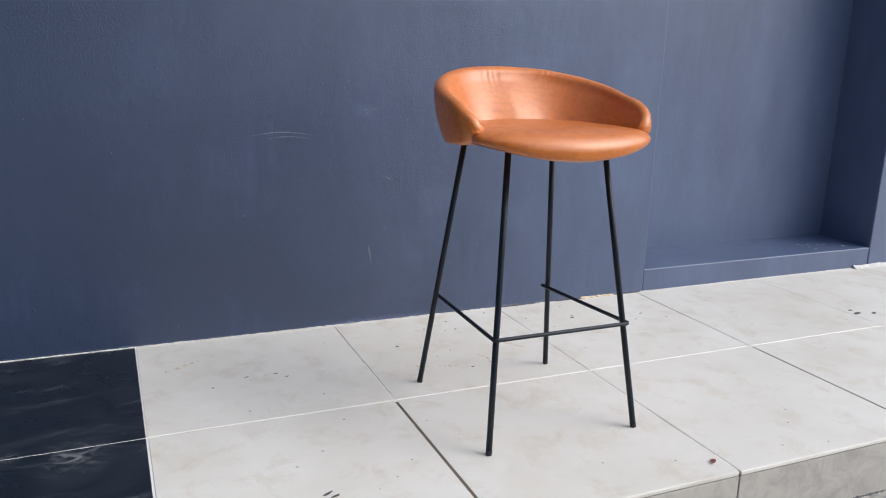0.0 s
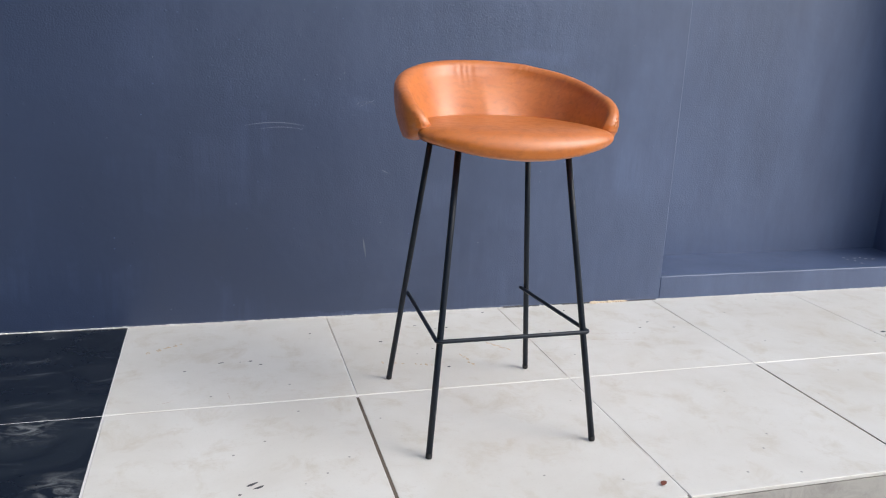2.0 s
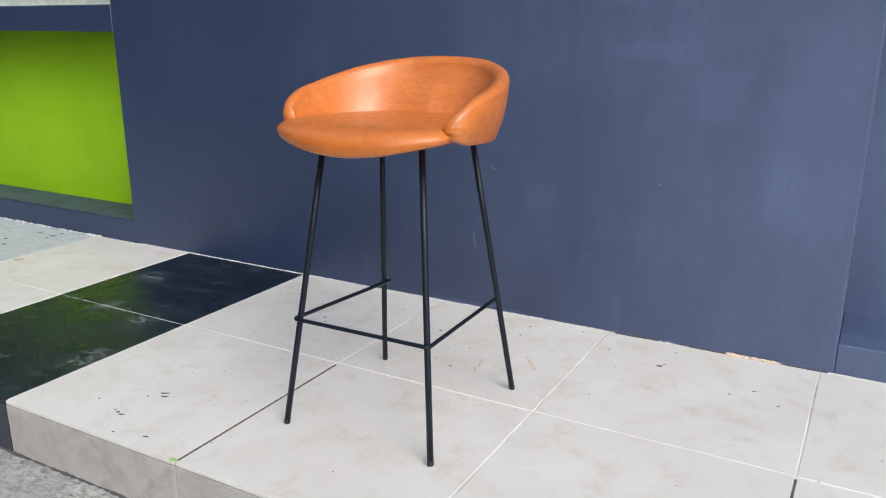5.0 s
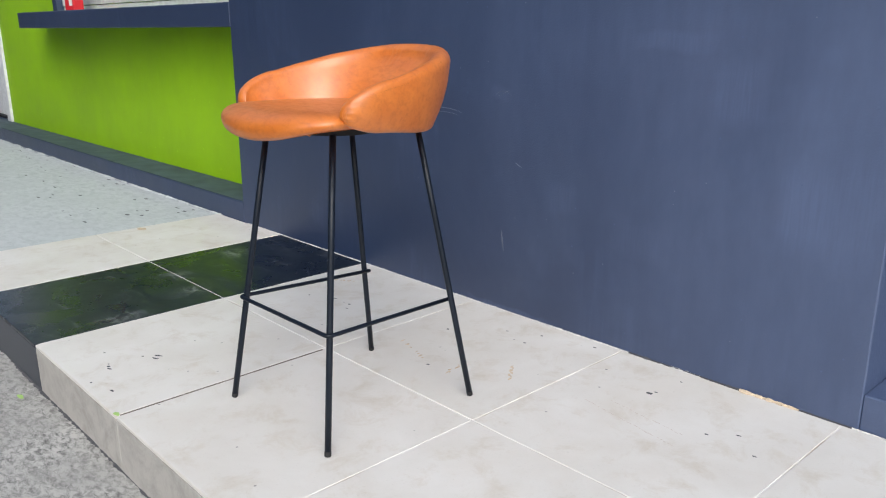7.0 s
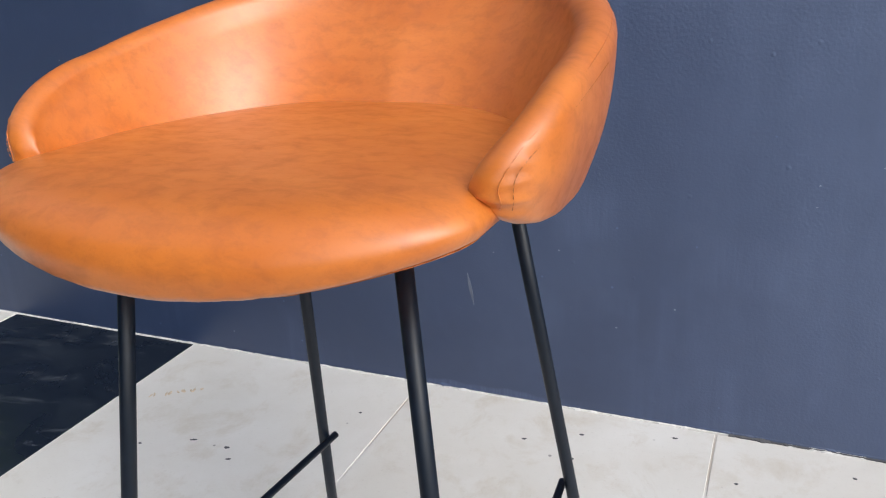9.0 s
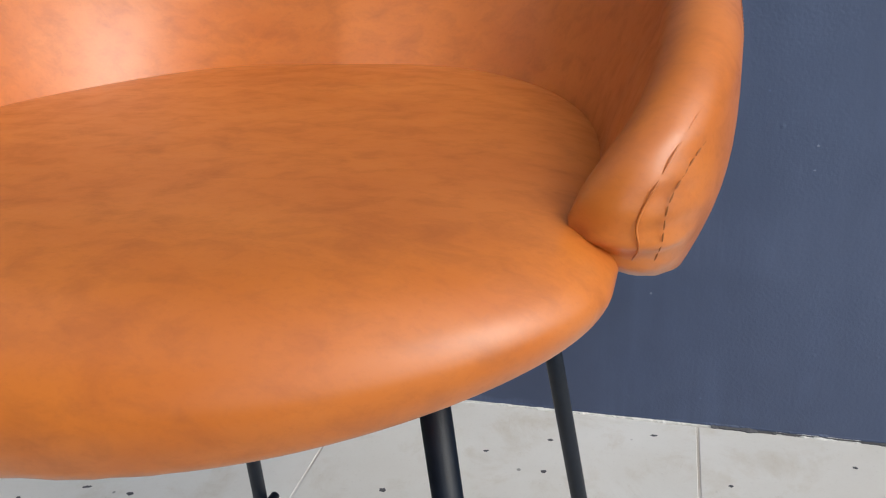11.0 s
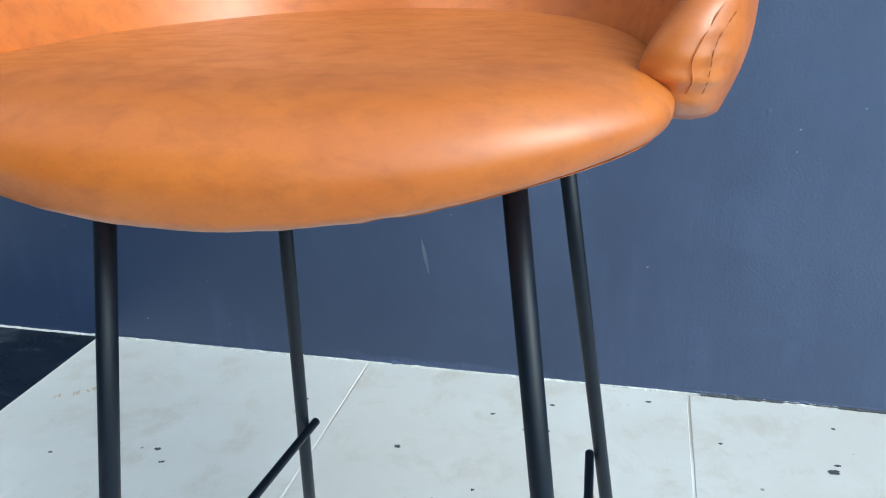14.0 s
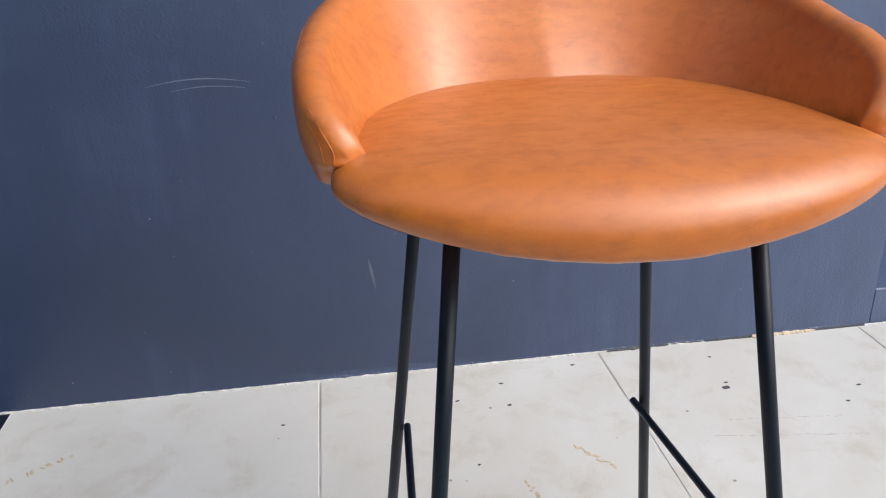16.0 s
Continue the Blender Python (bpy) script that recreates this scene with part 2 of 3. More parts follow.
black_steel = simple("black_powder_coated_steel", (0.004, 0.008, 0.016), 0.42, 0.35, vary=0.2, scale=80)
rubber = simple("black_rubber", (0.012, 0.012, 0.013), 0.6)
felt = simple("black_dust_cover", (0.010, 0.010, 0.011), 0.9)
aluminium = simple("satin_aluminium", (0.72, 0.73, 0.74), 0.4, 0.5, 0.15)
white_paint = simple("white_gloss_paint", (0.78, 0.79, 0.80), 0.4)
red_card = simple("red_card", (0.62, 0.02, 0.03), 0.35)
yellow_card = simple("yellow_card", (0.80, 0.55, 0.03), 0.4)
white_card = simple("white_card", (0.78, 0.76, 0.74), 0.45)
dark_spot = simple("dark_grey_spot", (0.07, 0.07, 0.075), 0.7)
rust = simple("rust_stain", (0.58, 0.47, 0.33), 0.7, vary=0.3, scale=90)
faint = simple("faint_pink_stain", (0.56, 0.49, 0.43), 0.6, vary=0.1, scale=90)
lime_drip = simple("lime_paint_drip", (0.34, 0.52, 0.14), 0.5)
pale_scratch = simple("pale_scratch", (0.17, 0.19, 0.25), 0.6)
dull_scratch = simple("dull_scratch", (0.12, 0.135, 0.18), 0.6)
dry_leaf = simple("dry_leaf", (0.16, 0.05, 0.03), 0.7)
curtain_mat = simple("grey_green_curtain", (0.10, 0.20, 0.17), 0.8)


def make_glass():
    m, nt, b = material("window_glass", 0.05, 0.5)
    b.inputs["Base Color"].default_value = (0.75, 0.85, 0.82, 1)
    b.inputs["Transmission Weight"].default_value = 1.0
    b.inputs["IOR"].default_value = 1.45
    return m


glass = make_glass()


# ---------------------------------------------------------------- mesh helpers
def mesh_object(name, verts, faces, mat, parent=None, label="", smooth=False):
    me = bpy.data.meshes.new(name)
    me.from_pydata(verts, [], faces)
    bm = bmesh.new()
    bm.from_mesh(me)
    bmesh.ops.recalc_face_normals(bm, faces=bm.faces)
    bm.to_mesh(me)
    bm.free()
    me.materials.append(mat)
    if smooth:
        for p in me.polygons:
            p.use_smooth = True
    ob = new(name, me)
    if parent is not None:
        ob.parent = parent
    if label:
        ob["label"] = label
    return ob


def slab_data(x0, x1, y0, y1, z0, z1, c=0.0015):
    """A box whose edges are chamfered by c."""
    bm = bmesh.new()
    bmesh.ops.create_cube(bm, size=1)
    for v in bm.verts:
        v.co = Vector((x0 + (v.co.x + 0.5) * (x1 - x0), y0 + (v.co.y + 0.5) * (y1 - y0), z0 + (v.co.z + 0.5) * (z1 - z0)))
    if c > 0:
        bmesh.ops.bevel(bm, geom=bm.edges[:], offset=c, segments=1, affect="EDGES", profile=0.5)
    return bm


def part(name, bm, mat, parent=None, label="", smooth=False):
    me = bpy.data.meshes.new(name)
    bmesh.ops.recalc_face_normals(bm, faces=bm.faces)
    bm.to_mesh(me)
    bm.free()
    me.materials.append(mat)
    if smooth:
        for p in me.polygons:
            p.use_smooth = True
    ob = new(name, me)
    if parent is not None:
        ob.parent = parent
    if label:
        ob["label"] = label
    return ob


def box(name, x0, x1, y0, y1, z0, z1, mat, parent=None, label="", c=0.003):
    return part(name, slab_data(x0, x1, y0, y1, z0, z1, c), mat, parent, label)


def tube_data(points, radius, sides=12, closed_ends=True):
    """Vertices and faces of a round bar along a line of points."""
    pts = [Vector(p) for p in points]
    verts, faces = [], []
    side = None
    for i, p in enumerate(pts):
        a = (pts[min(i + 1, len(pts) - 1)] - pts[max(i - 1, 0)]).normalized()
        if side is None:
            side = a.orthogonal().normalized()
        side = (side - a * side.dot(a)).normalized()
        other = a.cross(side)
        r = radius[i] if isinstance(radius, (list, tuple)) else radius
        for k in range(sides):
            th = 2 * math.pi * k / sides
            verts.append(p + side * (r * math.cos(th)) + other * (r * math.sin(th)))
    for i in range(len(pts) - 1):
        for k in range(sides):
            k2 = (k + 1) % sides
            faces.append((i * sides + k, i * sides + k2, (i + 1) * sides + k2, (i + 1) * sides + k))
    if closed_ends:
        faces.append(tuple(range(sides)))
        faces.append(tuple(range((len(pts) - 1) * sides, len(pts) * sides)))
    return verts, faces


def thing(name, label, category, at=(0, 0, 0), group="", kind=""):
    e = new(name)
    e.empty_display_size = 0.1
    e.location = at
    return tagged(e, label, category, group, kind)


def setting(ob, label, category):
    return tagged(ob, label, category, kind="structure")


# ---------------------------------------------------------------- structure
WALL_TOP = 3.2
NICHE_L, NICHE_R, NICHE_Y, NICHE_Z = 1.233, 2.45, 0.275, 0.087
RECESS_R, GREEN_Y, KERB_Z = -1.53, 0.21, 0.100

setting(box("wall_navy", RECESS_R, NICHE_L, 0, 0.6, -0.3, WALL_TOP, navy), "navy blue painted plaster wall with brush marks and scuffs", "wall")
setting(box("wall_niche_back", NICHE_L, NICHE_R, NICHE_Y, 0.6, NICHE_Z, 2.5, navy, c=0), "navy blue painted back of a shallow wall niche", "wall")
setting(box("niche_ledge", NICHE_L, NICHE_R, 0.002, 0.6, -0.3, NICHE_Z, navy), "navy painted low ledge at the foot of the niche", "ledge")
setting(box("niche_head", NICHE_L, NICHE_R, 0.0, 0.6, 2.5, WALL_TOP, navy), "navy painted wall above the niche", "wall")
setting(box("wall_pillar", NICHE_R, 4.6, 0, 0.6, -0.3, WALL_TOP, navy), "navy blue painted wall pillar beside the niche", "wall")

# unseen wall added on the left to block the sky and darken that side
setting(box("light_block_left", -9.4, -7.4, -16.0, 0.0, -0.3, 5.2, navy, c=0), "plain navy wall, unseen, added to block light from the left", "wall")

# unseen wall added across the yard, shading the left stretch of the navy wall
setting(box("light_block_front", -9.4, -0.6, -5.2, -4.4, -0.3, 5.2, navy, c=0), "plain dark wall, unseen, added across the yard to block light", "wall")

# the green bay with its kerb, shelf and window
setting(box("wall_green", -5.9, RECESS_R, GREEN_Y, 0.45, KERB_Z, 0.997, lime, c=0), "lime green painted wall below the window shelf", "wall")
setting(box("wall_green_side", -5.9, -4.44, GREEN_Y + 0.002, 0.45, 0.997, WALL_TOP, lime, c=0), "lime green painted wall beside the window", "wall")
setting(box("kerb", -7.4, RECESS_R, 0.002, 0.6, -0.3, KERB_Z - 0.003, navy, c=0.006), "low slate-painted kerb at the foot of the green wall", "kerb")
box("kerb_top", -7.39, RECESS_R - 0.002, 0.004, GREEN_Y - 0.001, KERB_Z - 0.002, KERB_Z + 0.001, ledge_paint, bpy.data.objects["kerb"], "worn slate-painted kerb top", c=0)
setting(box("window_shelf", -4.62, RECESS_R, 0.0, GREEN_Y, 0.890, 0.997, navy, c=0.004), "navy painted concrete window shelf", "shelf")
setting(box("window_head", -4.44, RECESS_R, GREEN_Y, 0.45, 2.3, WALL_TOP, navy, c=0), "navy painted wall above the window", "wall")
setting(box("wall_white", -7.4, -5.9, 0.28, 0.45, KERB_Z, WALL_TOP, white_paint, c=0), "white painted wall beside the doorway", "wall")

door = setting(thing("door_1", "", ""), "white painted door in a white frame", "door")
box("door_frame", -6.01, -5.91, 0.19, 0.279, KERB_Z + 0.002, 2.2, white_paint, door)
box("door_leaf", -6.9, -6.02, 0.255, 0.279, KERB_Z + 0.03, 2.15, white_paint, door)
box("door_threshold", -6.9, -6.02, 0.235, 0.279, KERB_Z + 0.002, KERB_Z + 0.026, rubber, door)

window = setting(thing("window_1", "", ""), "aluminium casement window above the navy shelf", "window")
box("reveal_post", -4.438, -4.36, GREEN_Y - 0.02, 0.43, 0.999, 2.3, navy, window)
box("bottom_rail", -4.36, RECESS_R - 0.002, 0.24, 0.30, 0.999, 1.035, aluminium, window)
wx = [-4.36, -3.616, -2.931, -2.253, RECESS_R - 0.002]
for a, c in zip(wx[:-1], wx[1:]):
    box("casement_rail", a + 0.02, c - 0.02, 0.236, 0.285, 1.038, 1.075, aluminium, window)
    box("casement_stile", a + 0.004, a + 0.05, 0.232, 0.285, 1.038, 2.28, aluminium, window)
    box("casement_stile", c - 0.05, c - 0.004, 0.232, 0.285, 1.038, 2.28, aluminium, window)
    box("pane", a + 0.052, c - 0.052, 0.256, 0.262, 1.077, 2.28, glass, window, c=0).visible_shadow = False


def curtain(x0, x1):
    verts, faces, n = [], [], 60
    for i in range(n + 1):
        x = x0 + (x1 - x0) * i / n
        y = 0.40 + 0.02 * math.sin(i * 1.15) + 0.008 * math.sin(i * 2.7)
        for z in (1.03, 2.25):
            verts += [(x, y, z), (x, y + 0.004, z)]
    for i in range(n):
        p, q = 4 * i, 4 * i + 4
        faces += [(p, q, q + 2, p + 2), (p + 1, p + 3, q + 3, q + 1)]
    return mesh_object("curtain", verts, faces, curtain_mat)


tagged(curtain(-4.3, RECESS_R - 0.02), "grey-green curtain hanging behind the window", "curtain")
setting(box("room_back", -4.3, RECESS_R - 0.01, 0.9, 1.0, 0.5, 2.6, felt, c=0), "dark room behind the window", "wall")


# ---------------------------------------------------------------- ground and floor
def ground():
    verts, faces, n = [], [], 90
    near = [i / n * 8 - 5 for i in range(n + 1)]
    xs = [-400, -60, -20, -9] + near + [6, 12, 40, 400]
    ys = [-400, -60, -20, -8] + [-4 + i * 0.05 for i in range(61)] + [0.0, 2.0, 20, 400]
    for y in ys:
        for x in xs:
            z = -0.149 + 0.004 * noise.noise((x * 2.1, y * 2.1, 0)) + 0.0015 * noise.noise((x * 9, y * 9, 3))
            verts.append((x, y, z))
    w = len(xs)
    for j in range(len(ys) - 1):
        for i in range(w - 1):
            faces.append((j * w + i, j * w + i + 1, (j + 1) * w + i + 1, (j + 1) * w + i))
    return mesh_object("ground", verts, faces, ground_mat, smooth=True)


setting(ground(), "weathered rough grey concrete yard below the step", "ground")
# unseen dark sheet added to cut light bounced off the ground onto the wall
setting(box("road", -60, 60, -60, -3.3, -0.2, -0.138, bounce_cut, c=0), "dark ground sheet, unseen, added beyond the concrete yard to cut bounced light", "road")
ROW, EDGE = -0.602, -1.206
bed = setting(box("floor", -1.78, 4.6, EDGE + 0.012, -0.0015, -0.3, -0.0014, grout_mat, c=0), "tiled step of pale porcelain tiles with one black band", "floor")
setting(box("slab_concrete", -7.398, -1.783, EDGE, -0.001, -0.3, -0.006, slab_mat, c=0.006), "pale worn concrete slab beside the tiled step", "floor")


for x in (0.004, 1.2):
    box("outer_grout", x - 0.2, x + 0.2, EDGE + 0.013, ROW - 0.01, -0.01, -0.0009, outer_grout, bed, c=0)


def tile_mesh(dx, dy):
    bm = slab_data(0, dx, 0, dy, -0.010, 0.0, 0.0012)
    me = bpy.data.meshes.new("tile")
    bmesh.ops.recalc_face_normals(bm, faces=bm.faces)
    bm.to_mesh(me)
    bm.free()
    return me


GAP = 0.0034
columns = [-1.78, -1.207, -0.602, 0.004, 0.599, 1.2, 1.797, 2.38, 2.98, 3.58, 4.18, 4.6]
meshes = {}
for i, (a, c) in enumerate(zip(columns[:-1], columns[1:])):
    for y0, y1 in ((ROW, -0.002), (EDGE, ROW)):
        black = i == 1
        gap = GAP if y1 > -0.1 or i not in (2, 3, 5) else 0.0066
        key = (round(c - a - gap, 4), round(y1 - y0, 3), black)
        if key not in meshes:
            me = tile_mesh(c - a - gap, y1 - y0 - gap)
            me.materials.append(black_tile if black else tile_mat)
            meshes[key] = me
        t = new("tile", meshes[key])
        t.parent = bed
        t.location = (a + gap / 2, y0 + gap / 2, random.uniform(-0.0004, 0.0004))
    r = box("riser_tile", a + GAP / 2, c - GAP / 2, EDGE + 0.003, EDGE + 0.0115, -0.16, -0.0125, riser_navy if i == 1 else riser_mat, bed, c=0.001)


def ragged_strip(name, x0, x1, y, w0, w1, z, mat, parent, seed, step=0.004):
    """A thin uneven bead lying along a line in x."""
    rnd = random.Random(seed)
    n = int((x1 - x0) / step)
    verts, faces = [], []
    for i in range(n + 1):
        x = x0 + (x1 - x0) * i / n
        f = 0.5 + 0.5 * noise.noise((x * 7, seed, 0)) + 0.35 * noise.noise((x * 45, seed, 2)) + rnd.uniform(-0.08, 0.08)
        w = max(0.0006, w0 + (w1 - w0) * f)
        verts += [(x, y, z), (x, y, z + 0.004 + w * 0.5), (x, y - w, z + 0.0022), (x, y - w, z)]
    for i in range(n):
        p, q = 4 * i, 4 * i + 4
        for k in range(4):
            k2 = (k + 1) % 4
            faces.append((p + k, q + k, q + k2, p + k2))
    return mesh_object(name, verts, faces, mat, parent)


ragged_strip("caulk_bead", -1.5, 2.43, -0.0005, -0.004, 0.006, -0.002, caulk, bed, 4)
ragged_strip("plaster_bead", 2.36, 3.2, -0.0005, 0.002, 0.030, -0.001, caulk, bed, 9)
ragged_strip("dirt_bead", 0.62, 1.22, -0.002, -0.006, 0.006, -0.0005, dark_spot, bed, 17)
ragged_strip("rust_bead", 0.95, 1.10, -0.004, -0.004, 0.014, 0.0002, rust, bed, 21)
ragged_strip("grime_bead", -1.78, 3.0, EDGE + 0.003, -0.004, 0.016, -0.152, dark_spot, bed, 41)
ragged_strip("slab_crumbs", -6.0, -1.75, -0.0005, -0.010, 0.022, -0.006, slab_mat, bed, 33, 0.012)


# ---------------------------------------------------------------- bar stool
STOOL = (0.3035, -0.730, 0.0)
stool = thing("bar_stool", "tan leather bar stool with low back and black steel legs", "bar stool", STOOL)
AM = radians(126.7)
TURN = radians(-2.1)
BASE = 0.0158


def power(v, e):
    return math.copysign(abs(v) ** e, v)


def outer(al):
    """Top and bottom of the shell's outer face at an angle round the back."""
    u = abs(al) / AM
    s, c = math.sin(al), math.cos(al)
    top = Vector((0.2483 * power(s, 0.842), -0.0472 + (0.3006 if c > 0 else 0.2661) * power(c, 0.842) + 0.0885 * u ** 4, 0.8477 - 0.1178 * u ** 1.907))
    low = Vector(((0.2172 + 0.0304 * u * u) * power(s, 0.753), -0.0472 + (0.2445 if c > 0 else 0.1799) * power(c, 0.753) + 0.0459 * u ** 4, 0.6547 + 0.0481 * u * u))
    nrm = Vector((s / 0.253, c / 0.272, 0)).normalized()
    return top, low, nrm


def shell_ring(al, v=0.0):
    """One closed section of the shell; v runs 0 to 1 over the rounded tip."""
    top, low, n = outer(al)
    u = min(1.0, abs(al) / AM)
    rim, thick = 0.0259 - 0.0142 * u, 0.1188 - 0.101 * u ** 0.9
    base = BASE * (1 - 0.72 * u * u)
    pts = []
    for j in range(11):
        s = j / 10
        p = low.lerp(top, s)
        p.z = low.z + base + (top.z - rim - low.z - base) * s
        pts.append(p + n * (0.0085 * (1 - 0.5 * u) * math.sin(math.pi * s)))
    c = top - n * rim
    for j in range(1, 9):
        th = math.pi * j / 9
        pts.append(Vector((c.x, c.y, top.z - rim)) + n * (rim * math.cos(th)) + Vector((0, 0, rim * math.sin(th))))
    for j in range(11):
        s = 1 - j / 10
        p = low.lerp(top, s) - n * (thick + (2 * rim - thick) * s)
        p.z = low.z + base + (top.z - rim - low.z - base) * s
        pts.append(p - n * (0.004 * math.sin(math.pi * s)))
    c = low - n * (thick / 2)
    for j in range(1, 7):
        th = math.pi + math.pi * j / 7
        pts.append(Vector((c.x, c.y, low.z + base)) + n * (thick / 2 * math.cos(th)) + Vector((0, 0, base * math.sin(th))))
    if v > 0:
        f = (1 - v ** 2.6) ** (1 / 2.6)
        mid = low.lerp(top, 0.40) - n * 0.014
        pts = [mid + (p - mid) * f for p in pts]
    return pts


TIP = radians(12)
FOLDS = ((-0.060, 0.006, 0.0010), (-0.044, 0.005, 0.0014), (-0.031, 0.004, 0.0011), (-0.012, 0.005, 0.0007), (0.104, 0.005, 0.0021), (0.118, 0.005, 0.0022), (0.131, 0.004, 0.0012))


def warp(p):
    """Pulled folds at the top of the back, puckers by the tips and a slight unevenness."""
    q = p.copy()
    if p.y > 0.05 and p.z > 0.74:
        for x0, w, d in FOLDS:
            lean = 0.75 if x0 > 0 else 0.05
            q.z += d * 0.5 * math.exp(-((p.x - x0 + lean * (0.84 - p.z)) / w) ** 2) * math.exp(-((p.z - 0.825) / 0.022) ** 2)
            q.y -= d * math.exp(-((p.x - x0 + lean * (0.84 - p.z)) / w) ** 2) * math.exp(-((p.z - 0.825) / 0.022) ** 2)
    tip = min(1.0, max(0.0, -0.100 - p.y) / 0.03)
    if tip > 0:
        q += Vector((math.copysign(1, p.x), -1.0, 0)) * (0.0017 * tip * math.sin(p.z * 560 + 1.3 + 40 * abs(p.x)) * (0.7 + 0.9 * noise.noise(p * 50)))
    q.y -= 0.0172
    return q + Vector((1, 1, 1)) * (0.0011 * noise.noise(p * 16))


def shell():
    rings, n = [], 260
    ua = [-1 + 2 * i / n for i in range(n + 1)]
    for u in ua:
        al = u * (AM - TIP)
        rings.append(shell_ring(al))
    ends = [0.25, 0.45, 0.62, 0.76, 0.87, 0.95, 0.99]
    first = [shell_ring(-(AM - TIP) - TIP * v, v) for v in reversed(ends)]
    last = [shell_ring((AM - TIP) + TIP * v, v) for v in ends]
    rings = first + rings + last
    m = len(rings[0])
    verts = [warp(p) for ring in rings for p in ring]
    faces = []
    for i in range(len(rings) - 1):
        for k in range(m):
            k2 = (k + 1) % m
            faces.append((i * m + k, i * m + k2, (i + 1) * m + k2, (i + 1) * m + k))
    faces.append(tuple(range(m)))
    faces.append(tuple(range((len(rings) - 1) * m, len(rings) * m)))
    return mesh_object("backrest", verts, faces, leather, stool, "low wrap-round padded leather back", True)


backrest = shell()
backrest.rotation_euler.z = TURN


def seat_outline(n=200):
    """Plan of the cushion: bowed front edge, soft corners, round back."""
    pts = []
    for i in range(n):
        th = 2 * math.pi * i / n
        s, c = math.sin(th), math.cos(th)
        if c >= 0:
            x, y = 0.2156 * s, -0.149 + 0.322 * abs(c) ** 0.75
        else:
            x, y = 0.2156 * s, -0.149 - 0.0975 * abs(c) ** 1.033
        pts.append((x, y))
    return pts


def curve_through(pts, per=6):
    """A smooth line through pairs of numbers."""
    out = []
    p = [pts[0]] + pts + [pts[-1]]
    for a, b, c, d in zip(p[:-3], p[1:-2], p[2:-1], p[3:]):
        for k in range(per):
            t = k / per
            out.append(tuple(0.5 * (2 * q + (r - o) * t + (2 * o - 5 * q + 4 * r - s) * t * t + (3 * q - o - 3 * r + s) * t ** 3) for o, q, r, s in zip(a, b, c, d)))
    return out + [pts[-1]]


def cushion():
    out = seat_outline()
    cx, cy, top = -0.0047, -0.085, 0.7255
    n = len(out)
    columns_of = []
    for x, y in out:
        drop = 0.0169 + 0.0305 * max(0.0, 1 - (x / 0.2176) ** 2) ** 1.107
        reach = math.hypot(x, y - cy)
        lz, lip, full = 0.7082 - drop, 0.008 + 0.006 * drop / 0.041, top - (0.7082 - drop)
        prof = [(reach, lz - 0.003), (reach * 0.6, lz - 0.0025), (lip * 1.8, lz - 0.0012), (lip, lz), (0.0045, lz + 0.075 * full), (0.0012, lz + 0.20 * full), (0.0, lz + 0.35 * full),
                (0.0022, lz + 0.50 * full), (0.0085, lz + 0.65 * full), (0.0205, lz + 0.80 * full), (0.040, lz + 0.905 * full), (0.070, lz + 0.965 * full), (0.104, top - 0.0008),
                (max(0.115, reach), top)]
        columns_of.append([(max(0.0, min(1.0, 1 - d / max(reach, 0.115))), z) for d, z in curve_through(prof)])
    verts, faces = [], []
    m = len(columns_of[0]) - 2
    for i in range(1, m + 1):
        for (x, y), col in zip(out, columns_of):
            rho, z = col[i]
            px, py = cx + x * rho, cy + (y - cy) * rho
            z += 0.0009 * noise.noise((px * 14, py * 14, z * 5))
            if z < 0.672:
                z += 0.0008 * noise.noise((px * 90, py * 90, 2.0))
            verts.append((px, py, z))
    for i in range(m - 1):
        for k in range(n):
            k2 = (k + 1) % n
            faces.append((i * n + k, i * n + k2, (i + 1) * n + k2, (i + 1) * n + k))
    verts.append((cx, cy, 0.653))
    verts.append((cx, cy, top + 0.0004))
    lo, hi = len(verts) - 2, len(verts) - 1
    for k in range(n):
        k2 = (k + 1) % n
        faces.append((k2, k, lo))
        faces.append(((m - 1) * n + k, (m - 1) * n + k2, hi))
    return mesh_object("seat_cushion", verts, faces, leather, stool, "thick tan leather seat with a bowed front", True)


seat = cushion()
seat.rotation_euler.z = TURN

# black cover under the seat, into which the legs run
cover_v, cover_f = [], []
for z, k in ((0.662, 0.48), (0.676, 0.52)):
    for i in range(48):
        th = 2 * math.pi * i / 48
        cover_v.append((0.205 * k * math.sin(th), -0.02 + (0.17 if math.cos(th) > 0 else 0.19) * k * math.cos(th), z))
cover_f = [tuple(range(48)), tuple(range(48, 96))] + [(i, (i + 1) % 48, 48 + (i + 1) % 48, 48 + i) for i in range(48)]
mesh_object("dust_cover", cover_v, cover_f, felt, stool, "black cover under the seat")

FEET = {(-1, -1): ((-0.1985, -0.2165), (-0.1325, -0.1165)), (1, -1): ((0.1980, -0.2130), (0.1240, -0.1145)),
        (-1, 1): ((-0.1980, 0.2140), (-0.1305, 0.1200)), (1, 1): ((0.1985, 0.2155), (0.1220, 0.1210))}


def leg_at(key, z):
    (x0, y0), (x1, y1) = FEET[key]
    f = z / 0.66
    return Vector((x0 + (x1 - x0) * f, y0 + (y1 - y0) * f, z))


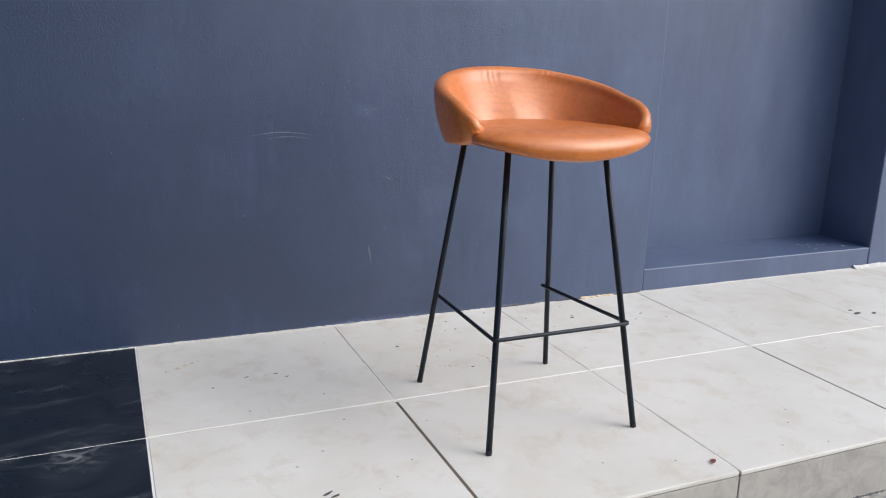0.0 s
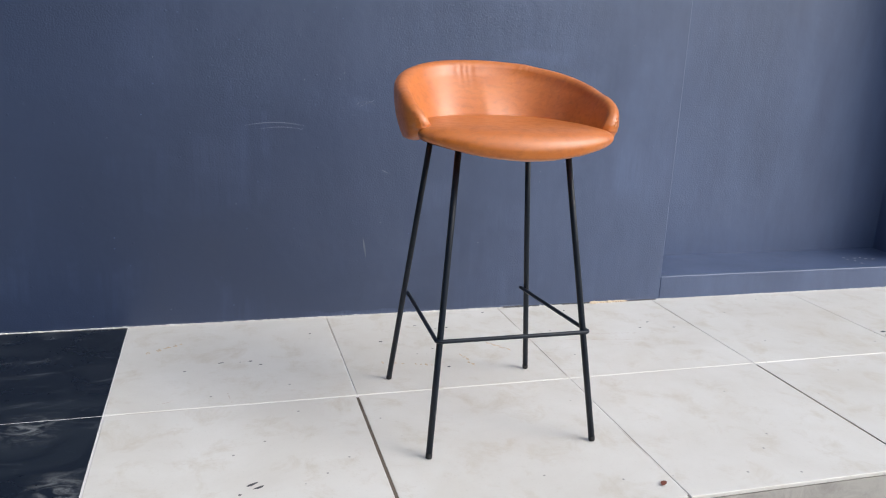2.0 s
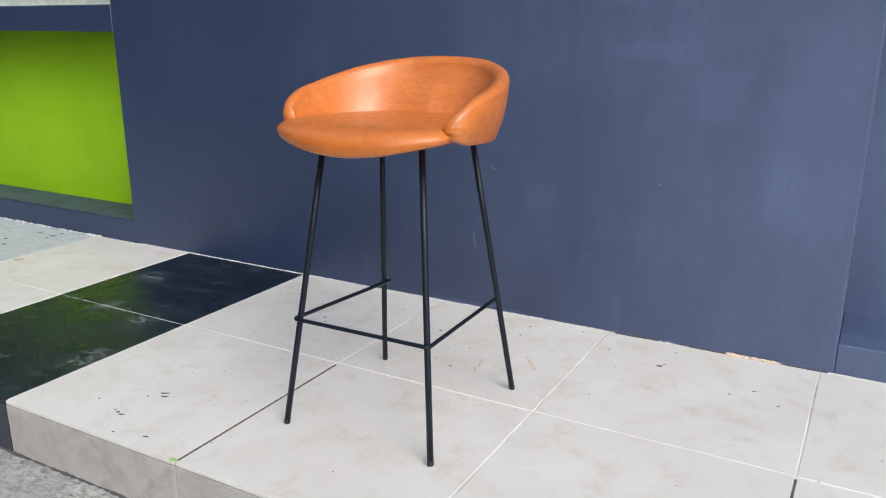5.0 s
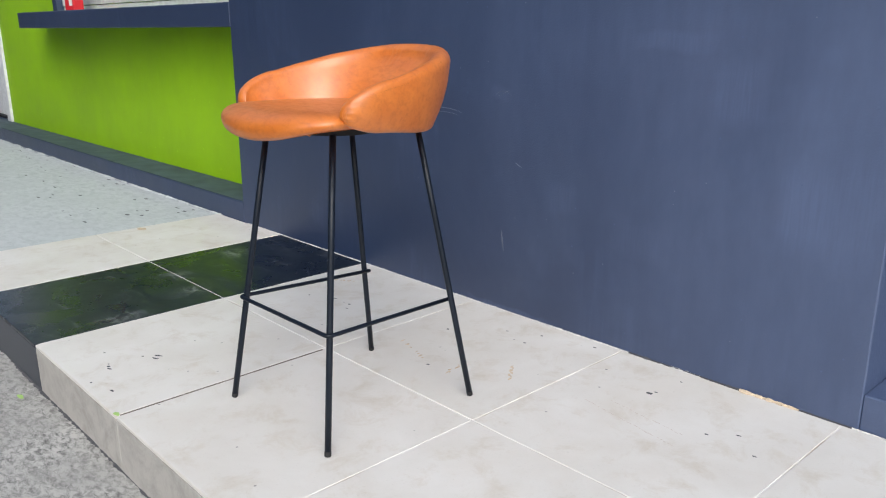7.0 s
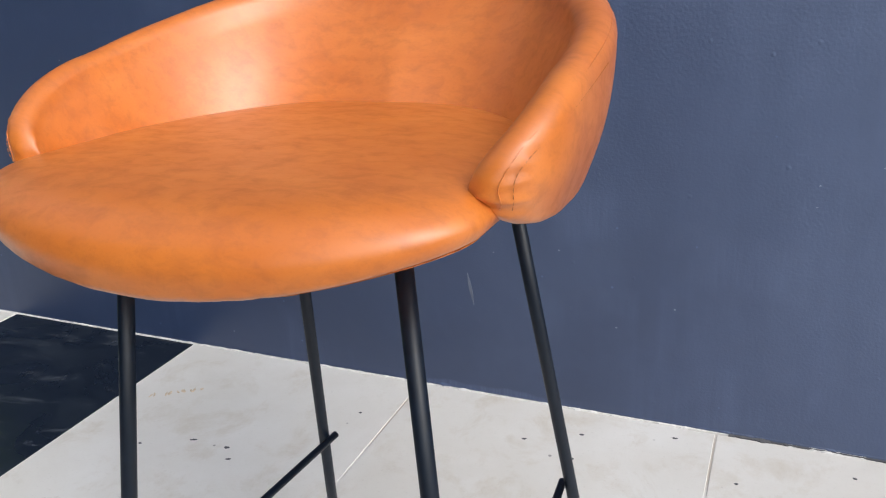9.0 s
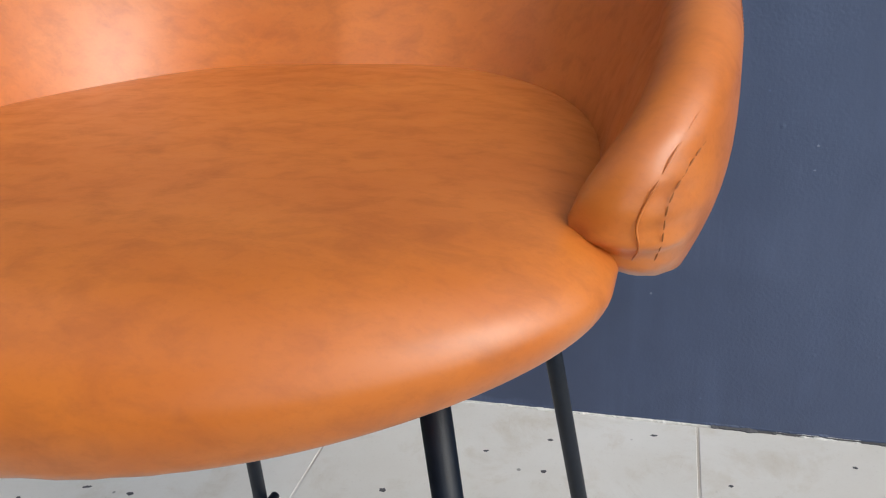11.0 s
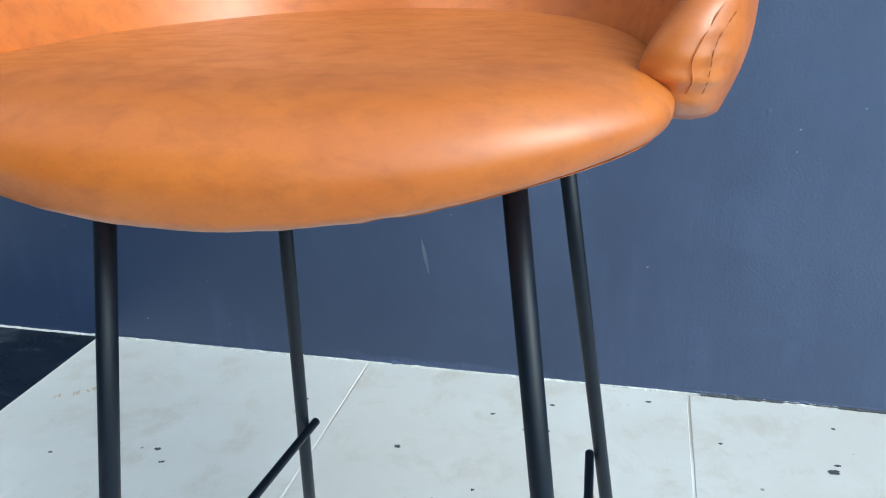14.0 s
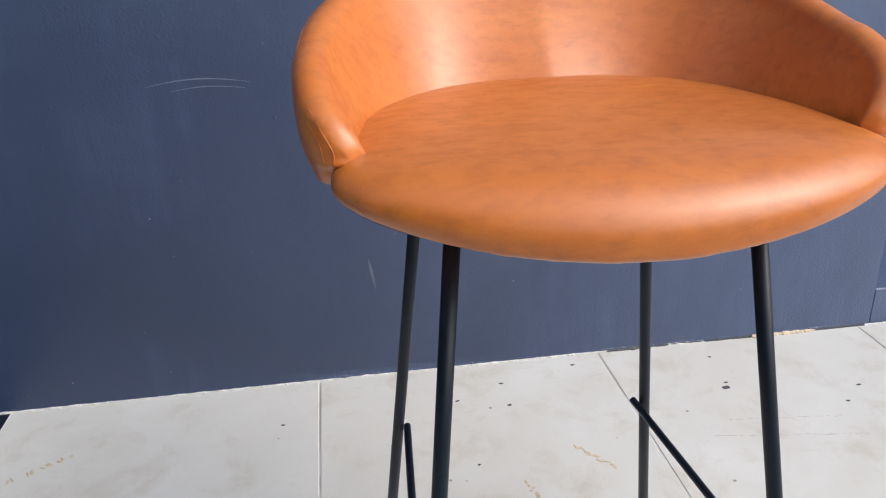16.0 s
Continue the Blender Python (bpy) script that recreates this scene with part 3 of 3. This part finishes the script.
LEG_R, RAIL_R = 0.0072, 0.0048
for key in FEET:
    v, f = tube_data([leg_at(key, 0.006), leg_at(key, 0.2), leg_at(key, 0.45), leg_at(key, 0.672)], LEG_R, 20)
    leg = mesh_object("leg", v, f, black_steel, stool, smooth=True)
    v, f = tube_data([leg_at(key, 0.0003), leg_at(key, 0.002), leg_at(key, 0.012)], [LEG_R * 0.86, LEG_R * 1.04, LEG_R * 1.04], 20)
    mesh_object("foot_cap", v, f, rubber, leg, "black rubber foot cap")


def rounded_path(corners, r, steps=6):
    pts = [Vector(corners[0])]
    for a, b, c in zip(corners[:-2], corners[1:-1], corners[2:]):
        a, b, c = Vector(a), Vector(b), Vector(c)
        p, q = b + (a - b).normalized() * r, b + (c - b).normalized() * r
        for k in range(steps + 1):
            t = k / steps
            pts.append(p * (1 - t) ** 2 + b * (2 * t * (1 - t)) + q * t * t)
    pts.append(Vector(corners[-1]))
    return pts


RAIL_Z = 0.262
bl, fl, fr, br = (leg_at(k, RAIL_Z) for k in ((-1, 1), (-1, -1), (1, -1), (1, 1)))
rail = rounded_path([bl + Vector((0.012, 0.010, -0.010)), fl + Vector((-0.010, -0.012, 0)), fr + Vector((0.010, -0.012, 0)), br + Vector((-0.012, 0.010, -0.010))], 0.012)
v, f = tube_data(rail, RAIL_R, 14)
mesh_object("footrest", v, f, black_steel, stool, "bent black steel footrest bar", True)


def smoothed(pts, passes=8):
    for _ in range(passes):
        pts = [pts[0]] + [(a + b * 2 + c) / 4 for a, b, c in zip(pts[:-2], pts[1:-1], pts[2:])] + [pts[-1]]
    return pts


# seams: a raised line round the rim and two stitched lines down each tip
def seam_path(sign, index, v_end):
    """Along the outer edge of the rim, then down the face of the tip."""
    pts = []
    for i in range(61):
        al = sign * (AM - TIP) * i / 60
        pts.append(warp(shell_ring(al)[index]) + outer(al)[2] * 0.0004)
    for k in range(1, 7):
        v = v_end * k / 6
        al = sign * (AM - TIP + TIP * v)
        kk = index - round(2 * k / 6)
        pts.append(warp(shell_ring(al, v)[kk]) + (outer(al)[2] + Vector((0, -1, 0))).normalized() * 0.0012)
    al = sign * (AM - TIP + TIP * v_end)
    ring = shell_ring(al, v_end)
    for k in range(index - 3, 0, -1):
        pts.append(warp(ring[k]) + (outer(al)[2] + Vector((0, -1, 0))).normalized() * 0.0014)
    return pts


for sign in (-1, 1):
    v, f = tube_data(smoothed(seam_path(sign, 12, 0.64)), 0.0004, 6)
    mesh_object("seam", v, f, leather, backrest, smooth=True)


def tip_path(sign, shift):
    return smoothed(seam_path(sign, 10, 0.36)[44:]) if shift else smoothed(seam_path(sign, 12, 0.64)[30:])


def resample(pts, step):
    out, carry = [], 0.0
    for a, b in zip(pts[:-1], pts[1:]):
        d = (b - a).length
        t = carry
        while t < d:
            out.append((a.lerp(b, t / d), (b - a).normalized()))
            t += step
        carry = t - d
    return out


for sign in (-1, 1):
    for shift in (0, 1):
        verts, faces = [], []
        for p, d in resample(tip_path(sign, shift), 0.0046):
            v, f = tube_data([p - d * 0.0017, p, p + d * 0.0017], [0.0002, 0.00042, 0.0002], 5)
            faces += [tuple(i + len(verts) for i in q) for q in f]
            verts += v
        mesh_object("stitching", verts, faces, thread, backrest, "row of brown stitches")


# ---------------------------------------------------------------- carton on the shelf
carton = thing("carton", "red carton with a yellow and white label standing on the shelf", "carton", (-3.735, 0.10, 0.997))
carton.rotation_euler = (0, 0, radians(12))
box("carton_body", -0.05, 0.05, -0.035, 0.035, 0.0, 0.26, red_card, carton, c=0.004)
box("yellow_panel", -0.047, 0.02, -0.0365, -0.0352, 0.10, 0.16, yellow_card, carton, c=0)
box("white_panel", -0.047, 0.02, -0.0368, -0.0355, 0.163, 0.22, white_card, carton, c=0)
box("print_panel", 0.0, 0.035, -0.0365, -0.0352, 0.03, 0.075, white_card, carton, c=0)


# ---------------------------------------------------------------- marks on wall and floor
def blotch(name, x, y, rx, ry, mat, parent, seed, z=0.0006, lobes=14, turn=0.0):
    rnd = random.Random(seed)
    verts = [(x, y, z + 0.0006)]
    for i in range(lobes):
        th = 2 * math.pi * i / lobes
        r = rnd.uniform(0.7, 1.15)
        a, b = rx * r * math.cos(th), ry * r * math.sin(th)
        verts.append((x + a * math.cos(turn) - b * math.sin(turn), y + a * math.sin(turn) + b * math.cos(turn), z))
    faces = [(0, i, i % lobes + 1) for i in range(1, lobes + 1)]
    return mesh_object(name, verts, faces, mat, parent)


spots = [(-0.275, -0.976, 0.014, 0.004, 0.5), (-0.262, -0.990, 0.013, 0.004, 0.4), (-0.30, -1.01, 0.004, 0.003, 0), (-0.40, -1.078, 0.004, 0.003, 0),
         (-0.312, -1.100, 0.004, 0.003, 0), (-0.297, -1.106, 0.006, 0.004, 0), (-0.28, -1.110, 0.009, 0.004, 0.3), (-0.14, -1.157, 0.010, 0.004, 0.2),
         (-0.225, -1.178, 0.005, 0.003, 0), (0.137, -0.247, 0.006, 0.005, 0), (0.803, -0.181, 0.010, 0.006, 0.4), (1.825, -0.474, 0.022, 0.010, 0.2),
         (1.89, -0.49, 0.016, 0.008, 0.3), (1.83, -0.44, 0.012, 0.007, 0), (0.37, -0.16, 0.005, 0.004, 0), (-0.33, -0.33, 0.008, 0.003, 0.3), (0.811, -0.164, 0.006, 0.003, 0.2), (1.007, -0.267, 0.005, 0.003, 0), (1.06, -0.22, 0.007, 0.003, 0.3),
         (1.126, -0.28, 0.006, 0.003, 0.1), (-0.251, -0.331, 0.006, 0.004, 0), (-0.225, -0.360, 0.006, 0.003, 0.4), (-0.425, -0.373, 0.004, 0.003, 0),
         (0.272, -0.128, 0.005, 0.003, 0.2), (0.369, -0.082, 0.005, 0.003, 0), (0.531, -0.041, 0.006, 0.003, 0.1), (0.823, -0.065, 0.004, 0.003, 0), (0.279, -0.327, 0.003, 0.003, 0),
         (0.291, -0.466, 0.007, 0.004, 0.3), (-0.065, -0.145, 0.004, 0.003, 0), (0.644, -0.140, 0.004, 0.003, 0)]
for k, (x, y, rx, ry, turn) in enumerate(spots):
    blotch("dark_spot", x, y, rx, ry, dark_spot, bed, k, turn=turn)
smear = random.Random(77)
for x0, y0, x1, y1, n in ((0.455, -0.305, 0.505, -0.375, 12), (0.352, -0.385, 0.362, -0.47, 10), (-0.535, -0.228, -0.44, -0.168, 9), (0.10, -0.40, 0.27, -0.452, 8)):
    for k in range(n):
        f = (k + smear.random()) / n
        blotch("rust_stain", x0 + (x1 - x0) * f + smear.uniform(-0.004, 0.004), y0 + (y1 - y0) * f, smear.uniform(0.002, 0.005), smear.uniform(0.003, 0.010), rust, bed, 400 + k, z=0.0003, lobes=9, turn=smear.uniform(0, 1.2))
for x0, y0, x1, y1 in ((0.71, -0.324, 0.99, -0.368), (0.76, -0.283, 0.97, -0.309), (-0.485, -0.568, -0.44, -0.548), (-0.316, -0.53, -0.308, -0.585)):
    n = int(math.hypot(x1 - x0, y1 - y0) / 0.011)
    for k in range(n):
        f = (k + smear.random()) / n
        blotch("faint_stain", x0 + (x1 - x0) * f, y0 + (y1 - y0) * f + smear.uniform(-0.002, 0.002), smear.uniform(0.003, 0.010), smear.uniform(0.0006, 0.0014), faint, bed, 600 + k, z=0.0002, lobes=9, turn=math.atan2(y1 - y0, x1 - x0))
blotch("rust_stain", -1.74, -0.41, 0.03, 0.02, rust, bed, 53)
blotch("lime_drip", -0.006, -1.197, 0.013, 0.006, lime_drip, bed, 54)
blotch("lime_drip", -0.60, -1.262, 0.022, 0.007, lime_drip, bed, 55, z=-0.1455)
blotch("lime_drip", -0.70, -1.30, 0.016, 0.006, lime_drip, bed, 56, z=-0.1455)
slab_spots = random.Random(8)
for k in range(46):
    x, y = -1.95 - 3.6 * slab_spots.random() ** 1.4, -0.02 - 0.55 * slab_spots.random() ** 1.5
    blotch("dark_spot", x, y, slab_spots.uniform(0.006, 0.03), slab_spots.uniform(0.003, 0.010), dark_spot, bed, 100 + k, z=-0.0035)

leaf = blotch("dry_leaf", 0.568, -1.150, 0.012, 0.007, dry_leaf, None, 61, z=0.004, lobes=9, turn=0.6)
tagged(leaf, "small crumpled reddish dry leaf lying on the tile", "leaf")


def wall_scratch(points, width, mat=pale_scratch):
    verts, faces = [], []
    n = len(points)
    for i, (x, z) in enumerate(points):
        a, b = points[max(i - 1, 0)], points[min(i + 1, n - 1)]
        dx, dz = b[0] - a[0], b[1] - a[1]
        L = math.hypot(dx, dz)
        w = width * math.sin(math.pi * (i + 0.3) / (n - 0.4))
        ox, oz = -dz / L * w, dx / L * w
        verts += [(x + ox, -0.0006, z + oz), (x - ox, -0.0006, z - oz), (x - ox, 0.001, z - oz), (x + ox, 0.001, z + oz)]
    for i in range(n - 1):
        p, q = 4 * i, 4 * i + 4
        for k in range(4):
            k2 = (k + 1) % 4
            faces.append((p + k, q + k, q + k2, p + k2))
    faces += [(0, 1, 2, 3), (4 * n - 4, 4 * n - 3, 4 * n - 2, 4 * n - 1)]
    return mesh_object("scratch", verts, faces, mat, bpy.data.objects["wall_navy"])


wall_scratch([(-0.24 + 0.018 * i, 0.622 + 0.010 * math.sin(math.pi * i / 10)) for i in range(11)], 0.0011)
wall_scratch([(-0.20 + 0.013 * i, 0.612 + 0.006 * math.sin(math.pi * i / 10)) for i in range(11)], 0.0007)
wall_scratch([(0.178 + 0.003 * i, 0.486 - 0.0015 * i) for i in range(9)], 0.0011)
wall_scratch([(0.122 + 0.0012 * i, 0.266 - 0.0075 * i) for i in range(10)], 0.0030, dull_scratch)
wall_scratch([(0.125 + 0.03 * math.cos(0.4 * i), 0.685 + 0.014 * math.sin(0.4 * i)) for i in range(9)], 0.0006, dull_scratch)
wall_scratch([(0.10 + 0.007 * i, 0.682 + 0.003 * i) for i in range(8)], 0.0006, dull_scratch)
strokes = random.Random(12)
ragged_strip("paint_lumps", -1.5, 1.2, 0.0, -0.005, 0.004, 0.003, navy, bpy.data.objects["wall_navy"], 71)
for k in range(9):
    blotch("paint_chip", strokes.uniform(2.16, 2.38), strokes.uniform(0.06, 0.15), strokes.uniform(0.004, 0.010), 0.005, caulk, bpy.data.objects["niche_ledge"], 300 + k, z=NICHE_Z + 0.0004)
dots = random.Random(3)
for k in range(26):
    x, z = dots.uniform(-1.2, 1.2), dots.uniform(0.02, 1.05)
    wall_scratch([(x + 0.0011 * i, z + 0.0003 * i) for i in range(4)], dots.uniform(0.0008, 0.0018))
